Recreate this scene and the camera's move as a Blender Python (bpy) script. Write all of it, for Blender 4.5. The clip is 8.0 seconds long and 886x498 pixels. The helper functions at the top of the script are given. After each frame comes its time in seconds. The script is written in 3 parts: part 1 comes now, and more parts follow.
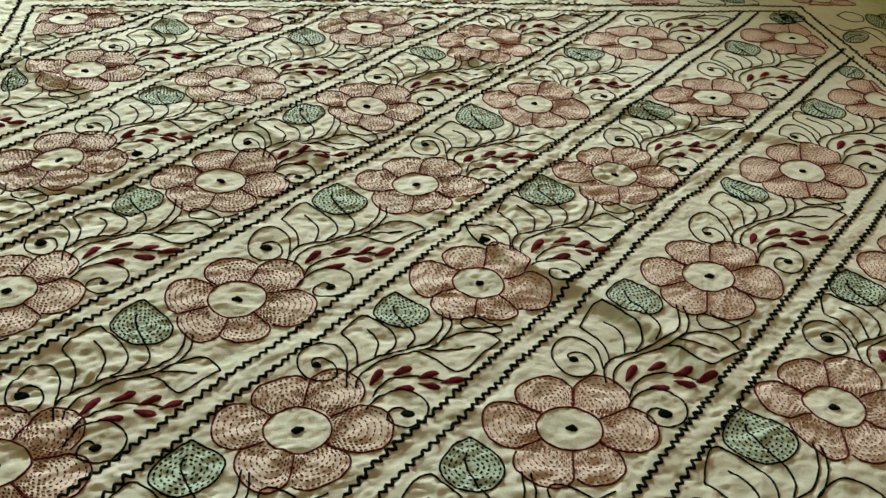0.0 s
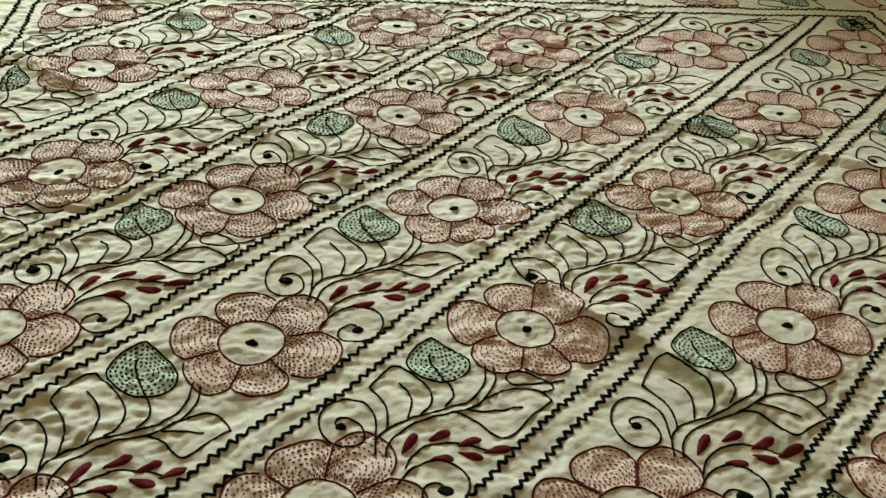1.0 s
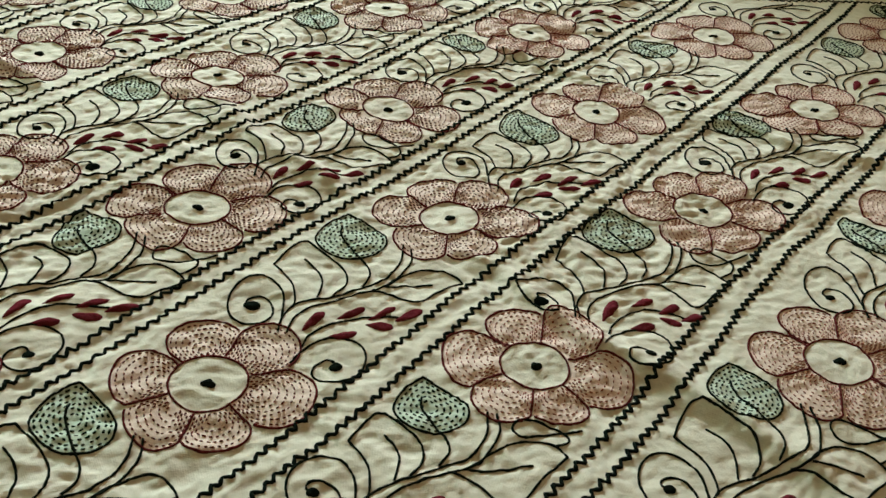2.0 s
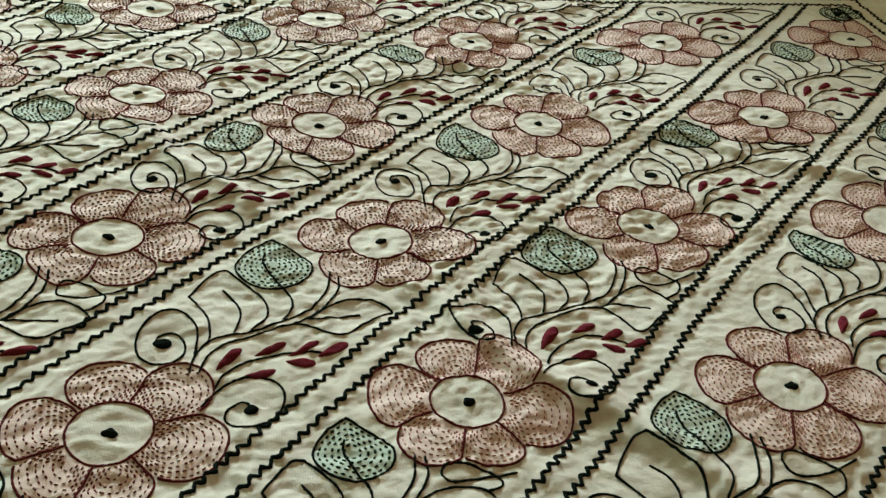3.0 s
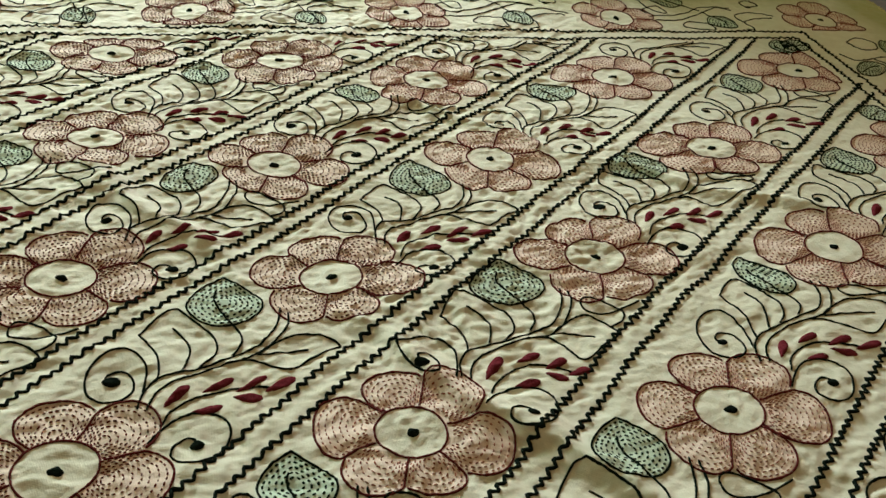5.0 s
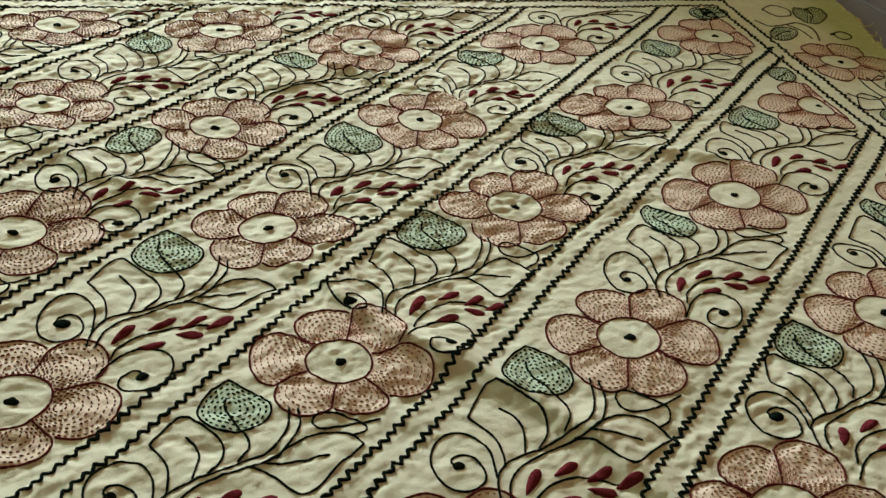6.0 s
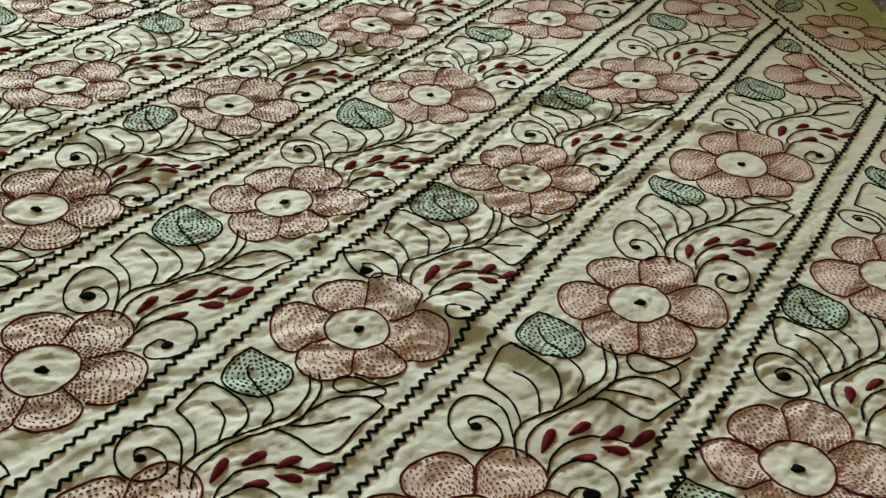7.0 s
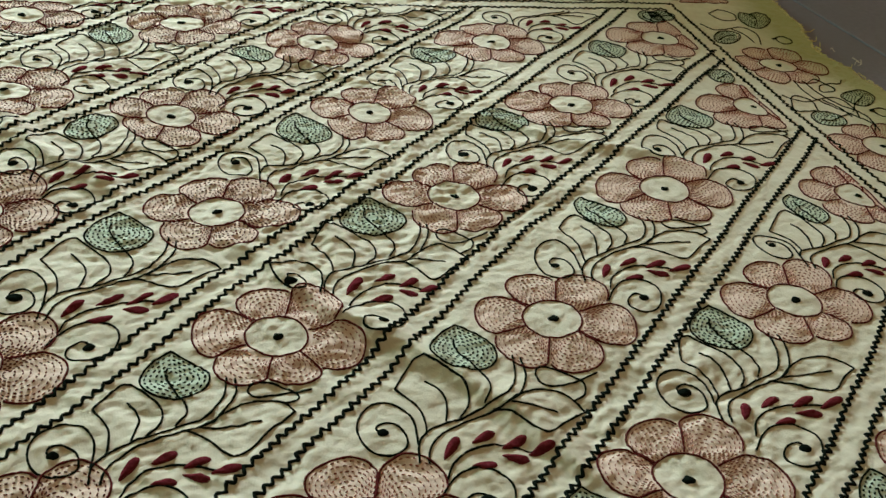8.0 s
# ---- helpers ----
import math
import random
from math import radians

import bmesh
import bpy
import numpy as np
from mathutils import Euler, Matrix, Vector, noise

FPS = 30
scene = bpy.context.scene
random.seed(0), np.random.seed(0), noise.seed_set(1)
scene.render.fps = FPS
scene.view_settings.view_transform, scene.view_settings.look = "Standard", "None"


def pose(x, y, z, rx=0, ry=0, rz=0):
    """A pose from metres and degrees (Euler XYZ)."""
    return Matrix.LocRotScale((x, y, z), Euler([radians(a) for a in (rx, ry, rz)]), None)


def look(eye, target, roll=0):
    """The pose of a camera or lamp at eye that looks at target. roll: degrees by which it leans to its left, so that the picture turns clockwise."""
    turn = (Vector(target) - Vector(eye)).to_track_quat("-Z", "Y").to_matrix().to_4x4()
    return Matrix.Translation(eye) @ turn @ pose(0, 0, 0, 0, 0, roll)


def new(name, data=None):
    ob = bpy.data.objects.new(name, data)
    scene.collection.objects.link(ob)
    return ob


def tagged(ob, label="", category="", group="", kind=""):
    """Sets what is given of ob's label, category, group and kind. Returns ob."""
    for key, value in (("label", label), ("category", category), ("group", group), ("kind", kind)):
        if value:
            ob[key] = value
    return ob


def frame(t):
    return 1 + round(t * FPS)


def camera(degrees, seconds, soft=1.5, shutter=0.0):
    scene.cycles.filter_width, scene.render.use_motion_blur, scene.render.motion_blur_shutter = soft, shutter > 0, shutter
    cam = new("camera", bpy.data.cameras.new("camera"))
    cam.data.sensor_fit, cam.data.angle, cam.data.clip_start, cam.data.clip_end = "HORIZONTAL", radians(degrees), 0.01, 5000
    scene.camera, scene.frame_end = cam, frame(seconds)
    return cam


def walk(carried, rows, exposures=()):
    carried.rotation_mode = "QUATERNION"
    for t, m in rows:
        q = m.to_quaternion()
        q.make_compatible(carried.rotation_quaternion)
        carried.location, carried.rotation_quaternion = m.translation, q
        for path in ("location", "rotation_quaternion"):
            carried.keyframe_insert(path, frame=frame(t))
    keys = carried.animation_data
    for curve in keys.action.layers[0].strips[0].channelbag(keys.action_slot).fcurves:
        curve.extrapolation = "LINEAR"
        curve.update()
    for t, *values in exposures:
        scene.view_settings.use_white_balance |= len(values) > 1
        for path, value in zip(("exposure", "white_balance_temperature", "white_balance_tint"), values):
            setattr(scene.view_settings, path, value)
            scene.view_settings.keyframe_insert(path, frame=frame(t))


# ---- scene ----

# The camera and its walk: seconds, place, yaw, pitch, roll
cam = camera(51.7, 8.0)
PATH = [
    (0.0, 0.1009, 0.093, 0.673, -10.85, -36.98, 4.86),
    (0.5, 0.0859, 0.1475, 0.6605, -9.58, -37.56, 4.68),
    (1.0, 0.0938, 0.2303, 0.6364, -9.63, -37.89, 5.57),
    (1.2, 0.1000, 0.2617, 0.6303, -9.33, -38.57, 5.5),
    (2.3, 0.1213, 0.3882, 0.5481, -11.2, -38.49, 6.97),
    (2.5, 0.139, 0.3989, 0.543, -11.9, -38.39, 6.92),
    (3.0, 0.1558, 0.4124, 0.5517, -12.78, -37.99, 6.56),
    (3.5, 0.1529, 0.4206, 0.5477, -12.87, -37.45, 6.1),
    (4.0, 0.155, 0.4234, 0.5515, -12.89, -36.66, 6.03),
    (4.2, 0.1526, 0.4231, 0.5504, -12.87, -36.42, 6.07),
    (5.3, 0.2053, 0.3685, 0.5732, -14.13, -35.65, 5.84),
    (5.5, 0.2096, 0.3515, 0.5771, -14.74, -35.78, 6.07),
    (6.0, 0.21, 0.3045, 0.5901, -16.52, -36.84, 6.48),
    (6.5, 0.2026, 0.2892, 0.5873, -16.99, -37.76, 6.04),
    (7.0, 0.1976, 0.2817, 0.592, -16.14, -37.95, 5.46),
    (7.5, 0.211, 0.2574, 0.6069, -16.78, -37.23, 6.82),
    (8.0, 0.2406, 0.2431, 0.6167, -18.11, -36.78, 8.27),
]
walk(cam, [(t, pose(x, y, z, 90 + p, 0, w) @ pose(0, 0, 0, 0, 0, r)) for t, x, y, z, w, p, r in PATH],
     exposures=[(0.0, 0.0, 6930, 14.8), (1.0, 0.0, 6880, 14.8), (2.5, 0.0, 6580, 18.3), (3.0, 0.0, 6480, 18.3), (4.0, 0.0, 6730, 15.3),
                (5.5, 0.0, 7080, 14.3), (6.0, 0.0, 7030, 14.3), (7.0, 0.0, 6530, 16.3), (8.0, 0.0, 6630, 15.3)])

# World and lights: cool daylight from a window beyond the far end, added green and warm fills
world = bpy.data.worlds.new("world")
scene.world = world
world.use_nodes = True
sky = world.node_tree.nodes.new("ShaderNodeTexSky")
sky.sky_type, sky.sun_disc, sky.sun_elevation, sky.sun_rotation = "NISHITA", False, radians(40), radians(200)
world.node_tree.links.new(sky.outputs[0], world.node_tree.nodes["Background"].inputs["Color"])
world.node_tree.nodes["Background"].inputs["Strength"].default_value = 0.08


def area_lamp(name, eye, target, w, h, watts, colour):
    data = bpy.data.lights.new(name, "AREA")
    data.shape, data.size, data.size_y, data.energy, data.color = "RECTANGLE", w, h, watts, colour
    ob = new(name, data)
    ob.matrix_world = look(eye, target)
    return ob


# daylight in the north window, plus unseen added fills: green northwest, warm east
area_lamp("window_light", (-0.50, 4.88, 1.40), (-0.50, 0.0, 0.4), 1.3, 1.0, 214, (0.85, 1.0, 0.985))
# green fill added to tint the far left; no window is known there
area_lamp("green_fill_light", (-2.58, 3.80, 1.40), (0.0, 1.7, 0.2), 0.9, 0.9, 46, (0.40, 1.0, 0.66))
# warm fill added to yellow the east side; no lamp is known there
area_lamp("warm_fill_light", (3.1, 1.5, 2.2), (0.9, 1.4, 0.0), 0.6, 0.6, 5.0, (1.0, 0.66, 0.20))


# Materials
def material(name, rough=0.8):
    m = bpy.data.materials.new(name)
    m.use_nodes = True
    b = m.node_tree.nodes["Principled BSDF"]
    b.inputs["Roughness"].default_value = rough
    return m, m.node_tree.nodes, m.node_tree.links, b


def mixed(nodes, links, factor, a, b):
    """A colour mixed from a to b by a factor socket; a and b are colours or sockets."""
    n = nodes.new("ShaderNodeMix")
    n.data_type = "RGBA"
    links.new(factor, n.inputs[0])
    for socket, value in ((n.inputs[6], a), (n.inputs[7], b)):
        if isinstance(value, tuple):
            socket.default_value = (*value, 1)
        else:
            links.new(value, socket)
    return n.outputs[2]


def noisy(nodes, links, scale, detail=3.0, lo=0.35, hi=0.65, coords=None):
    n = nodes.new("ShaderNodeTexNoise")
    n.inputs["Scale"].default_value, n.inputs["Detail"].default_value = scale, detail
    if coords is not None:
        links.new(coords, n.inputs["Vector"])
    r = nodes.new("ShaderNodeMapRange")
    r.inputs[1].default_value, r.inputs[2].default_value = lo, hi
    links.new(n.outputs["Fac"], r.inputs[0])
    return r.outputs[0]


def math_node(nodes, links, op, a, b):
    n = nodes.new("ShaderNodeMath")
    n.operation = op
    for socket, value in ((n.inputs[0], a), (n.inputs[1], b)):
        if isinstance(value, (int, float)):
            socket.default_value = value
        else:
            links.new(value, socket)
    return n.outputs[0]


def cloth_material():
    """Undyed cotton, with the washed-out dye of the stitched petals and leaves in it."""
    m, nodes, links, b = material("cream_cotton", 0.85)
    co = nodes.new("ShaderNodeTexCoord").outputs["Object"]
    base = mixed(nodes, links, noisy(nodes, links, 5, coords=co), (0.75, 0.72, 0.60), (0.81, 0.80, 0.70))
    base = mixed(nodes, links, noisy(nodes, links, 60, 4, coords=co), base, (0.71, 0.68, 0.57))
    # petal and leaf dye, then a darker olive tone along the hem
    for name, colour, amount in (("petal_dye", (0.88, 0.55, 0.52), 0.46), ("leaf_dye", (0.36, 0.60, 0.49), 0.55), ("hem_tint", (0.34, 0.34, 0.08), 0.80)):
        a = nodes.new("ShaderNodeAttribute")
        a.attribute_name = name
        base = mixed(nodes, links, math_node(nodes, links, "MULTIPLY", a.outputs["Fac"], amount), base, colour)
    links.new(base, b.inputs["Base Color"])
    waves = []
    for axis in ("X", "Y"):
        w = nodes.new("ShaderNodeTexWave")
        w.bands_direction = axis
        w.inputs["Scale"].default_value, w.inputs["Distortion"].default_value = 260, 0.6
        links.new(co, w.inputs["Vector"])
        waves.append(w.outputs["Fac"])
    weave = math_node(nodes, links, "ADD", *waves)
    slub = noisy(nodes, links, 180, 3, 0.2, 0.8, coords=co)
    bump = nodes.new("ShaderNodeBump")
    bump.inputs["Strength"].default_value, bump.inputs["Distance"].default_value = 0.35, 0.0012
    links.new(math_node(nodes, links, "ADD", math_node(nodes, links, "MULTIPLY", weave, 0.10), slub), bump.inputs["Height"])
    links.new(bump.outputs[0], b.inputs["Normal"])
    b.inputs["Sheen Weight"].default_value = 0.15
    return m


def thread_material(name, dark, light, rough=0.9):
    """Twisted embroidery cotton: two tones along the strand, each piece a little different."""
    m, nodes, links, b = material(name, rough)
    co = nodes.new("ShaderNodeTexCoord").outputs["Object"]
    island = nodes.new("ShaderNodeNewGeometry").outputs["Random Per Island"]
    f = math_node(nodes, links, "MULTIPLY", noisy(nodes, links, 400, 2, coords=co), 0.6)
    f = math_node(nodes, links, "ADD", f, math_node(nodes, links, "MULTIPLY", island, 0.4))
    links.new(mixed(nodes, links, f, dark, light), b.inputs["Base Color"])
    b.inputs["Specular IOR Level"].default_value = 0.0
    bump = nodes.new("ShaderNodeBump")
    bump.inputs["Strength"].default_value, bump.inputs["Distance"].default_value = 0.4, 0.0006
    links.new(noisy(nodes, links, 900, 2, coords=co), bump.inputs["Height"])
    links.new(bump.outputs[0], b.inputs["Normal"])
    return m


def floor_material():
    m, nodes, links, b = material("grey_stone_tile", 0.45)
    co = nodes.new("ShaderNodeTexCoord").outputs["Object"]
    base = mixed(nodes, links, noisy(nodes, links, 3, 5, coords=co), (0.22, 0.23, 0.36), (0.28, 0.29, 0.43))
    base = mixed(nodes, links, noisy(nodes, links, 90, 3, coords=co), base, (0.23, 0.24, 0.36))
    links.new(base, b.inputs["Base Color"])
    return m


def plain_material(name, a, c, rough=0.9):
    m, nodes, links, b = material(name, rough)
    co = nodes.new("ShaderNodeTexCoord").outputs["Object"]
    links.new(mixed(nodes, links, noisy(nodes, links, 2.5, 4, coords=co), a, c), b.inputs["Base Color"])
    return m


CLOTH = cloth_material()
BLACK = thread_material("black_green_thread", (0.004, 0.007, 0.006), (0.012, 0.018, 0.015))
GREEN = thread_material("dark_green_thread", (0.006, 0.016, 0.012), (0.014, 0.034, 0.025))
MAROON = thread_material("maroon_thread", (0.065, 0.012, 0.014), (0.15, 0.032, 0.033))
BROWN = thread_material("red_brown_thread", (0.085, 0.018, 0.018), (0.24, 0.065, 0.06))
ROSE = thread_material("faded_rose_thread", (0.27, 0.08, 0.07), (0.50, 0.21, 0.17))
CRIMSON = thread_material("crimson_thread", (0.10, 0.012, 0.020), (0.20, 0.034, 0.048), 0.65)
FRAY = thread_material("frayed_cotton", (0.55, 0.50, 0.25), (0.75, 0.70, 0.42))
TILE = floor_material()
JOINT = plain_material("dark_grout", (0.05, 0.05, 0.055), (0.08, 0.08, 0.085))
WALL = plain_material("warm_brown_paint", (0.28, 0.15, 0.055), (0.33, 0.19, 0.07))
CEIL = plain_material("ceiling_paint", (0.36, 0.25, 0.14), (0.41, 0.29, 0.17))


# Heights of the cloth
def hashed(ix, iy, seed):
    h = (ix * 374761393 + iy * 668265263 + seed * 974634533) & 0xFFFFFFFF
    h = ((h ^ (h >> 13)) * 1274126177) & 0xFFFFFFFF
    return ((h ^ (h >> 16)) & 0xFFFF) / 65535.0


def value_noise(x, y, seed):
    """Smooth noise from -1 to 1 over arrays."""
    ix, iy = np.floor(x).astype(np.int64), np.floor(y).astype(np.int64)
    fx, fy = x - ix, y - iy
    ux, uy = fx * fx * fx * (fx * (fx * 6 - 15) + 10), fy * fy * fy * (fy * (fy * 6 - 15) + 10)
    a, b = hashed(ix, iy, seed), hashed(ix + 1, iy, seed)
    c, d = hashed(ix, iy + 1, seed), hashed(ix + 1, iy + 1, seed)
    return 2 * ((a + (b - a) * ux) * (1 - uy) + (c + (d - c) * ux) * uy) - 1


def along_line(x, y, x0, y0, x1, y1):
    """Distance across a line from (x0, y0) to (x1, y1), and how far along it, 0 to 1."""
    dx, dy = x1 - x0, y1 - y0
    n = math.hypot(dx, dy)
    return (-(x - x0) * dy + (y - y0) * dx) / n, ((x - x0) * dx + (y - y0) * dy) / n**2


# long folds: from, to, half width of the near and far flank, height
FOLDS = [
    (-0.10, 1.43, 0.22, 1.075, 0.028, 0.030, 0.009),
    (0.235, 1.075, 0.640, 0.625, 0.016, 0.042, 0.0110),
    (0.33, 1.535, 0.60, 1.325, 0.020, 0.020, 0.008),
    (0.54, 1.360, 0.96, 1.125, 0.018, 0.022, 0.007),
    (-0.42, 1.56, -0.17, 1.34, 0.030, 0.030, 0.010),
]


# crumples: direction, cells to the metre, how much narrower than long, height
CREASES = [
    (12, 9, 1.8, 0.0022, 7), (-38, 14, 2.2, 0.0018, 8), (40, 20, 2.2, 0.0014, 9), (-8, 30, 2.6, 0.0015, 10),
    (18, 46, 2.6, 0.0014, 11), (-25, 70, 2.4, 0.0013, 12), (8, 105, 2.6, 0.0012, 13), (20, 150, 2.2, 0.0008, 14),
]


def true_height(x, y):
    x, y = np.asarray(x, float), np.asarray(y, float)
    wx = x + 0.016 * value_noise(x * 11, y * 11, 5) + 0.005 * value_noise(x * 31, y * 31, 15)
    wy = y + 0.016 * value_noise(x * 11, y * 11, 6) + 0.005 * value_noise(x * 31, y * 31, 16)
    z = 0.0035 * value_noise(x * 3.1, y * 3.1, 1) + 0.0025 * value_noise(x * 6.7, y * 6.7, 2)
    # crumples: little ridges and hollows, stronger in some patches
    patch = (1.22 + 0.48 * value_noise(x * 5.3 + 9, y * 5.3, 3)) * (1 - 0.55 * np.clip((x - 0.35) / 0.55, 0, 1))
    for turn, freq, stretch, tall, seed in CREASES:
        c, d = math.cos(radians(turn)), math.sin(radians(turn))
        n = value_noise((wx * c + wy * d) * freq, (wy * c - wx * d) * freq * stretch, seed)
        z = z + patch * tall * (0.5 - np.abs(n))
        z = z + patch * 0.3 * tall * value_noise((wx * c - wy * d) * freq * 1.3, (wy * c + wx * d) * freq * 1.3, seed + 50)
    for x0, y0, x1, y1, near, far, tall in FOLDS:
        d, s = along_line(wx, wy, x0, y0, x1, y1)
        w = np.where(d < 0, near, far)
        u = np.clip(np.abs(d) / w, 0, 1)
        ends = np.clip(np.minimum(s, 1 - s) * 3, 0, 1)
        flank = np.where(d < 0, np.sqrt((1 - u) ** 2 + 0.012) - 0.11, (1 - u) ** 2 * (1 + 2 * u))
        z = z + tall * flank * ends * (0.92 + 0.20 * value_noise(s * 9, s * 0, 11))
    return z - 0.0005


# the heights on a fine grid, from which cloth and stitches both take theirs
GRID, GX, GY = 0.002, -0.70, -0.20
HEIGHTS = -0.0020 + true_height(*np.meshgrid(np.arange(GX, 1.46, GRID), np.arange(GY, 2.06, GRID)))


def height(x, y):
    fx = np.clip((np.asarray(x, float) - GX) / GRID, 0, HEIGHTS.shape[1] - 2)
    fy = np.clip((np.asarray(y, float) - GY) / GRID, 0, HEIGHTS.shape[0] - 2)
    i, j = fx.astype(int), fy.astype(int)
    fx, fy = fx - i, fy - j
    low = HEIGHTS[j, i] * (1 - fx) + HEIGHTS[j, i + 1] * fx
    high = HEIGHTS[j + 1, i] * (1 - fx) + HEIGHTS[j + 1, i + 1] * fx
    return low * (1 - fy) + high * fy


# Mesh building
class Shape:
    def __init__(self):
        self.verts, self.faces, self.mats, self.count = [], [], [], 0

    def add(self, verts, faces, mat=0):
        self.verts.append(np.asarray(verts, float))
        self.faces += [tuple(int(i) + self.count for i in f) for f in faces]
        self.mats += [mat] * len(faces)
        self.count += len(verts)

    def mesh(self, name, materials, smooth=True):
        me = bpy.data.meshes.new(name)
        me.from_pydata(np.concatenate(self.verts), [], self.faces)
        for m in materials:
            me.materials.append(m)
        me.polygons.foreach_set("material_index", self.mats)
        if smooth:
            me.polygons.foreach_set("use_smooth", [True] * len(self.faces))
        me.update()
        return me


def part(name, shape, materials, parent, label="", smooth=True):
    ob = new(name, shape.mesh(name, materials, smooth))
    ob.parent = parent
    return tagged(ob, label)


def spline(points, step=0.003, closed=False):
    """A smooth curve (Catmull-Rom) through points in metres, at even steps; a point given twice is a corner."""
    p = np.asarray(points, float)
    corners = np.nonzero(np.hypot(*np.diff(p, axis=0).T) < 1e-9)[0]
    if len(corners):
        ends = [0, *(corners + 1), len(p)]
        return np.concatenate([spline(p[a:b], step) for a, b in zip(ends[:-1], ends[1:]) if b - a > 1])
    n = len(p)
    if closed:
        k = np.concatenate([p[-1:], p, p[:2]])
        spans = n
    else:
        k = np.concatenate([2 * p[:1] - p[1:2], p, 2 * p[-1:] - p[-2:-1]])
        spans = n - 1
    t = np.linspace(0, 1, 12, endpoint=False)[:, None]
    out = []
    for i in range(spans):
        a, b, c, d = k[i], k[i + 1], k[i + 2], k[i + 3]
        out.append(0.5 * (2 * b + (c - a) * t + (2 * a - 5 * b + 4 * c - d) * t**2 + (3 * b - a - 3 * c + d) * t**3))
    out = np.concatenate(out + [k[spans + 1:spans + 2]])
    return even(out, step)


def even(p, step):
    s = np.concatenate([[0], np.cumsum(np.hypot(*np.diff(p, axis=0).T))])
    m = max(3, int(round(s[-1] / step)) + 1)
    g = np.linspace(0, s[-1], m)
    return np.stack([np.interp(g, s, p[:, 0]), np.interp(g, s, p[:, 1])], 1)


def strand(shape, p, wide, tall=0.0011, mat=0, stitch=0.0065):
    """A stitched line lying on the cloth along the 2D points p: a row of overlapping back stitches."""
    t = np.gradient(p, axis=0)
    t /= np.hypot(*t.T)[:, None] + 1e-9
    s = np.concatenate([[0], np.cumsum(np.hypot(*np.diff(p, axis=0).T))])
    swell = 0.80 + 0.32 * np.abs(np.sin(np.pi * s / stitch)) + 0.08 * np.sin(s * 310 + p[0, 0] * 900)
    n = np.stack([-t[:, 1], t[:, 0]], 1)
    rows = []
    for side, up in ((-0.5, -0.0006), (-0.3, 0.8), (0.3, 0.8), (0.5, -0.0006)):
        q = p + n * (side * wide * swell)[:, None]
        z = height(p[:, 0], p[:, 1]) * 0.5 + height(q[:, 0], q[:, 1]) * 0.5
        rows.append(np.c_[q, z + (tall * swell if up > 0 else up)])
    m = len(p)
    v = np.concatenate(rows)
    faces = [(r * m + i, r * m + i + 1, (r + 1) * m + i + 1, (r + 1) * m + i) for r in range(3) for i in range(m - 1)]
    shape.add(v, [f[::-1] for f in faces], mat)


STITCH_FACES = ((0, 1, 6), (1, 2, 7, 6), (2, 3, 7), (3, 4, 7), (4, 5, 6, 7), (5, 0, 6))


def stitches(shape, centres, ways, length, wide, tall=0.0011, mat=0):
    """Single running stitches: one small raised dash at each centre."""
    if not len(centres):
        return
    c, w = np.asarray(centres), np.asarray(ways)
    n = np.stack([-w[:, 1], w[:, 0]], 1)
    jig = np.random.uniform(0.75, 1.2, (len(c), 1))
    z0 = height(c[:, 0], c[:, 1])
    cols = []
    for a, b, up in ((-.5, 0, -.0003), (-.27, -.5, -.0003), (.27, -.5, -.0003), (.5, 0, -.0003), (.27, .5, -.0003), (-.27, .5, -.0003), (-.27, 0, tall), (.27, 0, tall)):
        q = c + w * (a * length * jig) + n * (b * wide)
        cols.append(np.c_[q, height(q[:, 0], q[:, 1]) * 0.6 + z0 * 0.4 + up])
    v = np.stack(cols, 1).reshape(-1, 3)
    faces = [tuple(i * 8 + k for k in f) for i in range(len(c)) for f in STITCH_FACES]
    shape.add(v, faces, mat)


def blob(shape, outline, tall, mat=0, rings=4):
    """A padded satin-stitched shape inside a closed outline."""
    mid = outline.mean(0)
    v, faces, m = [], [], len(outline)
    for k in range(rings):
        f = 1 - k / rings
        q = mid + (outline - mid) * f
        up = -0.0006 if k == 0 else tall * math.sqrt(1 - f * f)
        v.append(np.c_[q, height(q[:, 0], q[:, 1]) + up])
    v.append(np.array([[*mid, float(height(mid[0], mid[1])) + tall]]))
    for k in range(rings - 1):
        faces += [(k * m + i, k * m + (i + 1) % m, (k + 1) * m + (i + 1) % m, (k + 1) * m + i) for i in range(m)]
    last = (rings - 1) * m
    faces += [(last + i, last + (i + 1) % m, rings * m) for i in range(m)]
    area = np.sum(outline[:, 0] * np.roll(outline[:, 1], -1) - outline[:, 1] * np.roll(outline[:, 0], -1))
    shape.add(np.concatenate(v), faces if area > 0 else [f[::-1] for f in faces], mat)


CLEAR = []  # the undyed rings round the flowers' eyes
DYES = []  # (which dye, closed outline) of every stitched petal and leaf


